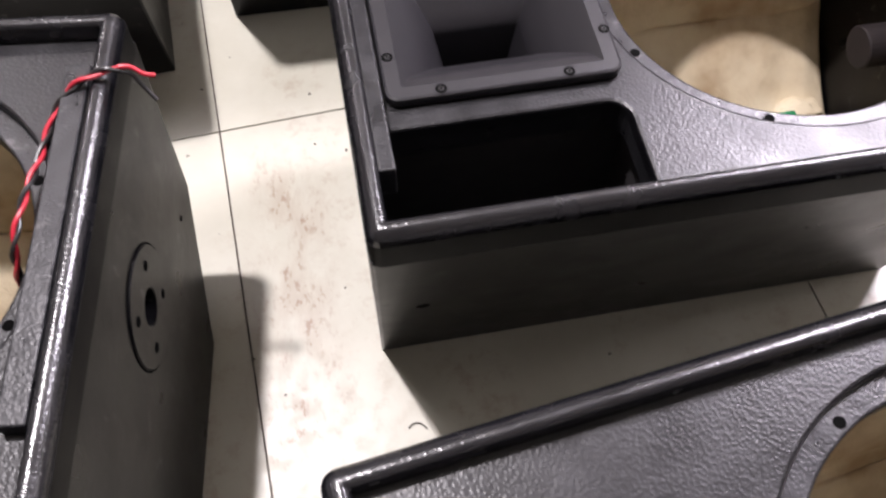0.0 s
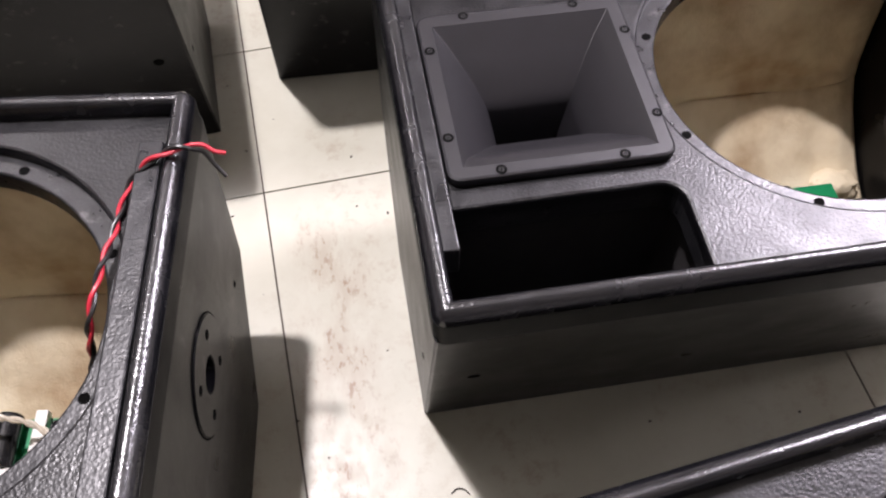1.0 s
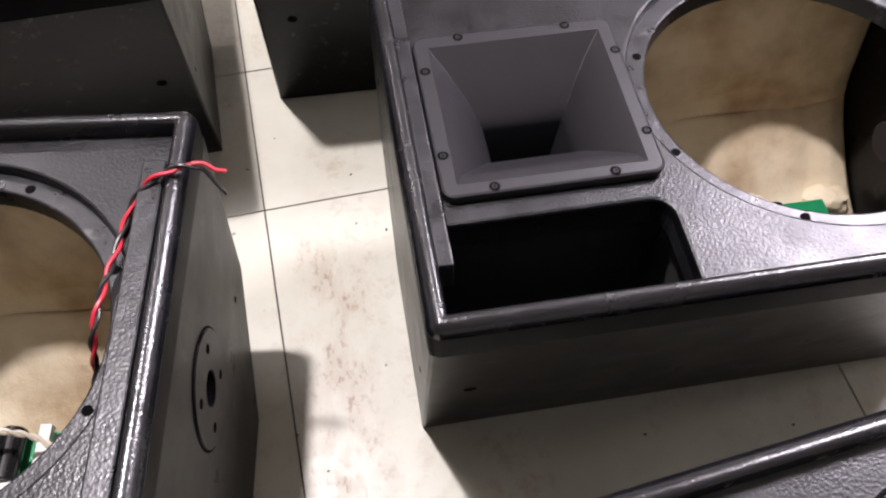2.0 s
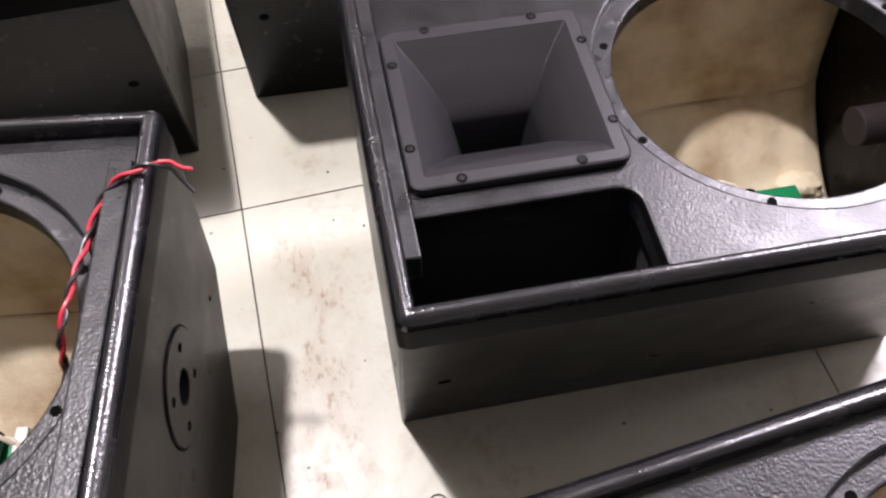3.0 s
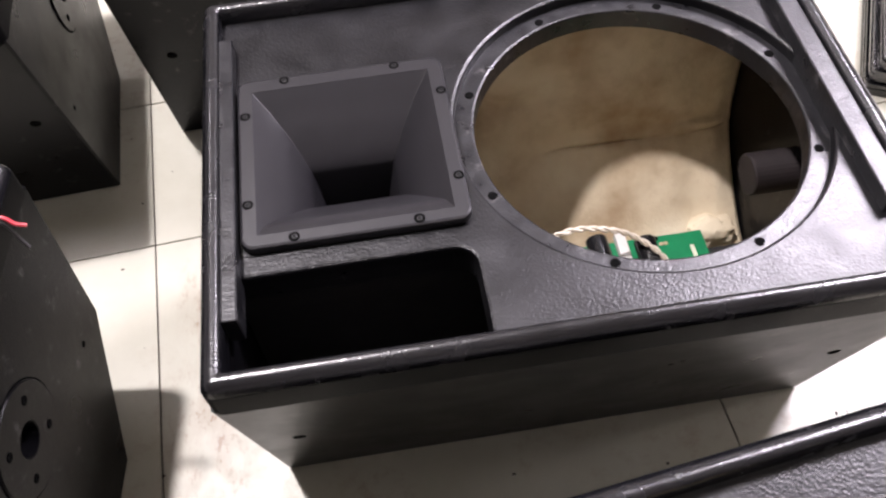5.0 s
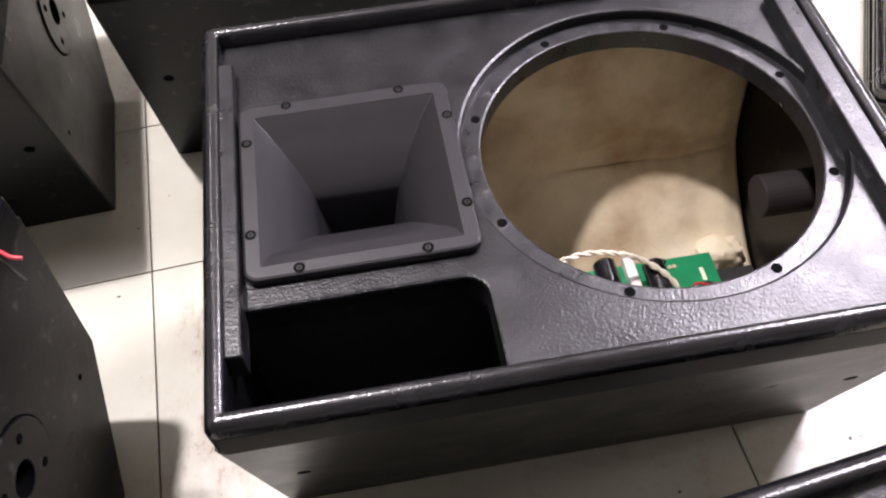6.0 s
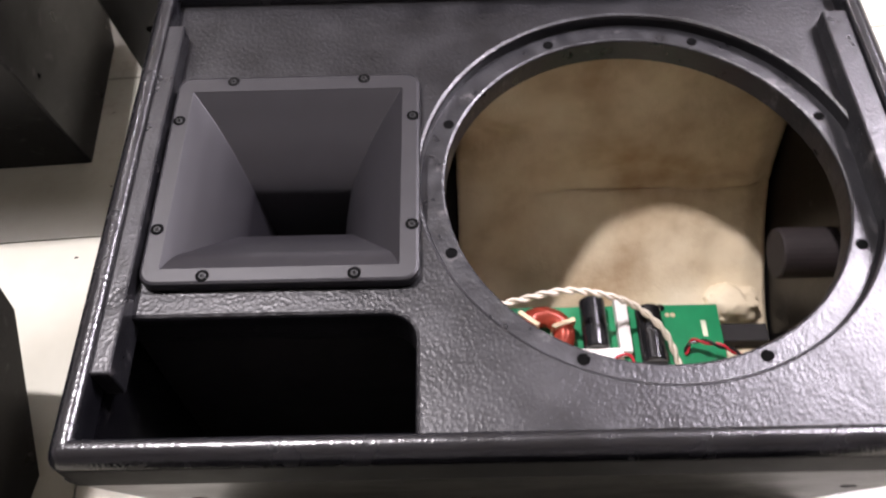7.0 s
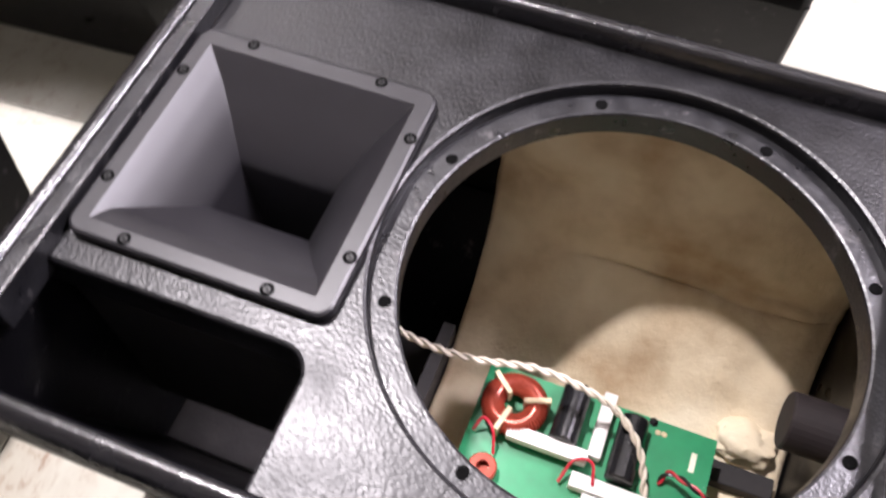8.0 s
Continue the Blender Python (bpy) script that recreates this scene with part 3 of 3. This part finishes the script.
    for ph, mat, nm in ((0, WIRE_RED, "red_wire"), (math.pi, WIRE_BLACK, "black_wire")):
        part(nm, twisted(line, 0.0016, 0.03, ph), mat, pcb, smooth=True)
    line = [(0.425, 0.575, 0.14), (0.432, 0.585, 0.155), (0.445, 0.575, 0.158), (0.452, 0.558, 0.14)]
    part("red_wire", tube(smooth_path([(x + X, y + Y, q) for x, y, q in line]), 0.0016), WIRE_RED, pcb, smooth=True)
    line = [(0.520, 0.555, 0.14), (0.528, 0.575, 0.155), (0.545, 0.578, 0.16), (0.552, 0.56, 0.15)]
    part("red_wire", tube(smooth_path([(x + X, y + Y, q) for x, y, q in line]), 0.0016), WIRE_RED, pcb, smooth=True)


GROUP = "speaker cabinets laid out on the floor"
main_cab = make_cabinet()
tagged(main_cab, "empty black speaker cabinet with a horn, lying on its back", "speaker cabinet", GROUP)
main_cab.matrix_basis = pose(0.4115, 0.627, 0, 0, 0, 1.1)
left_cab = copy_thing(main_cab, pose(-0.500, 0.447, 0, 0, 0, -5.4))
tagged(left_cab, "empty black speaker cabinet with red and black wire over its rim")
near_cab = copy_thing(main_cab, pose(0.393, -0.007, 0, 0, 0, 8.4))
tagged(near_cab, "empty black speaker cabinet with an open woofer hole on the tiles")
back_left = copy_thing(main_cab, pose(-0.552, 1.116, 0, 0, 0, 4.5))
tagged(back_left, "black speaker cabinet with a round pole plate in its end")
back_cab = copy_thing(main_cab, pose(0.250, 1.246, 0, 0, 0, 0))
tagged(back_cab, "black speaker cabinet lying behind the other cabinets on the tiles")

# red and black pair over the rim of the cabinet beside
line = [(-0.250, 0.375, 0.30), (-0.235, 0.411, 0.36), (-0.224, 0.428, 0.405), (-0.214, 0.467, 0.418), (-0.206, 0.502, 0.417), (-0.198, 0.539, 0.418), (-0.188, 0.562, 0.424), (-0.170, 0.573, 0.435), (-0.145, 0.579, 0.442), (-0.130, 0.580, 0.441)]
back = left_cab.matrix_basis.inverted()
for ph, mat, nm in ((0, WIRE_RED, "red_wire"), (math.pi, WIRE_BLACK, "black_wire")):
    part(nm, twisted([back @ Vector(p) for p in line], 0.0021, 0.050, ph), mat, left_cab, "twisted wire hanging over the rim", smooth=True)
# their bare ends part beyond the rim
for tail, mat, nm in (([(-0.131, 0.581, 0.443), (-0.120, 0.581, 0.441), (-0.110, 0.576, 0.436), (-0.100, 0.575, 0.433)], WIRE_RED, "red_wire"),
                      ([(-0.131, 0.579, 0.439), (-0.121, 0.578, 0.435), (-0.112, 0.570, 0.424), (-0.103, 0.562, 0.414)], WIRE_BLACK, "black_wire")):
    part(nm, tube(smooth_path([back @ Vector(p) for p in tail]), 0.0021), mat, left_cab, smooth=True)


# ---- a stack of steel grilles on the floor ----
def perforated():
    m, n, l, b = material("pale perforated steel")
    at = coords(n, l, (1, 1, 1))
    v = n.new("ShaderNodeTexVoronoi")
    v.inputs["Scale"].default_value, v.inputs["Randomness"].default_value = 130, 0.0
    l.new(at, v.inputs["Vector"])
    l.new(ramp(n, l, v.outputs["Distance"], [(0.36, (0.03, 0.03, 0.032)), (0.42, (0.62, 0.62, 0.65))]), b.inputs["Base Color"])
    b.inputs["Roughness"].default_value, b.inputs["Metallic"].default_value = 0.4, 0.2
    bump(n, l, b, v.outputs["Distance"], 0.5, 0.002)
    return m


PERFORATED = perforated()


def make_grille():
    ob = new("steel_grille")
    part("sheet", hexa([(x, y, 0.0078) for x, y in round_rect(0.219, 0.324, 0.010)], [(x, y, 0.0088) for x, y in round_rect(0.218, 0.323, 0.010)]), PERFORATED, ob)
    a, b = round_rect(0.226, 0.331, 0.013), round_rect(0.212, 0.317, 0.008)
    part("frame", loft([[(x, y, z) for x, y in q] for q, z in ((a, 0.0), (a, 0.0075), (b, 0.0076), (b, 0.0))], around=True), PAINT_RIM, ob, "folded dark steel edge")
    return tagged(ob, "pale perforated steel speaker grille lying in a stack", "speaker grille", "stacked speaker grilles")


random.seed(4)
first_grille = make_grille()
first_grille.matrix_basis = pose(1.40, 1.19, 0, 0, 0, -24)
for i in range(1, 9):
    copy_thing(first_grille, pose(1.40 + random.uniform(-0.003, 0.003) + 0.0015 * i, 1.19 + random.uniform(-0.003, 0.003), 0.0089 * i, 0, 0, -24 + random.uniform(-0.5, 0.5)))

# ---- floor tiles, last ----
TURN_FLOOR, TX, TY, GAP = 4.7, -0.130, 0.853, 0.0028
lay = pose(TX, TY, 0, 0, 0, TURN_FLOOR)
pitch = 0.751
columns = [pitch * i for i in range(-7, 8)]
rows = [pitch * i for i in range(-8, 1)] + [0.31 + pitch * i for i in range(0, 8)]
shapes = {}
for x0, x1 in zip(columns, columns[1:]):
    for y0, y1 in zip(rows, rows[1:]):
        c = lay @ Vector(((x0 + x1) / 2, (y0 + y1) / 2, 0))
        if not (-5.4 < c.x < 6.4 and -5.4 < c.y < 6.4):
            continue
        key = round(y1 - y0, 3)
        if key not in shapes:
            hx, hy = (x1 - x0) / 2 - GAP / 2, (y1 - y0) / 2 - GAP / 2
            bm = hexa([(x, y, -0.004) for x, y in round_rect(hx, hy, 0.001, 1)], [(x, y, -0.0006) for x, y in round_rect(hx, hy, 0.001, 1)])
            me = bpy.data.meshes.new("tile")
            bmesh.ops.recalc_face_normals(bm, faces=bm.faces)
            bm.to_mesh(me)
            bm.free()
            me.materials.append(TILE)
            shapes[key] = me
        ob = new("tile", shapes[key])
        ob.parent = floor_slab
        ob.matrix_basis = lay @ Matrix.Translation(((x0 + x1) / 2, (y0 + y1) / 2, 0))


# ---- litter on the tiles ----
CHIP = plain("dark paint flake", (0.05, 0.04, 0.035), 0.7)
random.seed(9)
LITTER = ((0.010, 0.808), (-0.155, 0.940), (0.010, 0.905), (-0.178, 0.815), (-0.098, 0.475), (0.055, 0.790), (-0.060, 0.420), (0.030, 0.560), (0.560, 0.395), (0.360, 0.410), (0.800, 0.430), (-0.110, 1.000))
for k, (x, y) in enumerate(LITTER):
    r = random.uniform(0.0016, 0.0042)
    ring = [(r * random.uniform(0.5, 1.1) * math.cos(a), 0.7 * r * random.uniform(0.5, 1.1) * math.sin(a)) for a in (i * math.pi / 4 for i in range(8))]
    ob = link("paint_flake", hexa([(p, q, 0) for p, q in ring], [(p * 0.8, q * 0.8, 0.0008) for p, q in ring]), CHIP)
    ob.matrix_basis = pose(x, y, -0.0005, 0, 0, random.uniform(0, 180))
    tagged(ob, "tiny dark paint flake lying on the floor tiles", "litter", "litter on the tiles")
curl = link("thread", tube(smooth_path([(0.088, 0.352, 0.0006), (0.096, 0.357, 0.0012), (0.105, 0.355, 0.0010), (0.111, 0.348, 0.0006)]), 0.0009, 6), CHIP, smooth=True)
tagged(curl, "short curled dark thread lying on the floor tiles", "litter", "litter on the tiles")
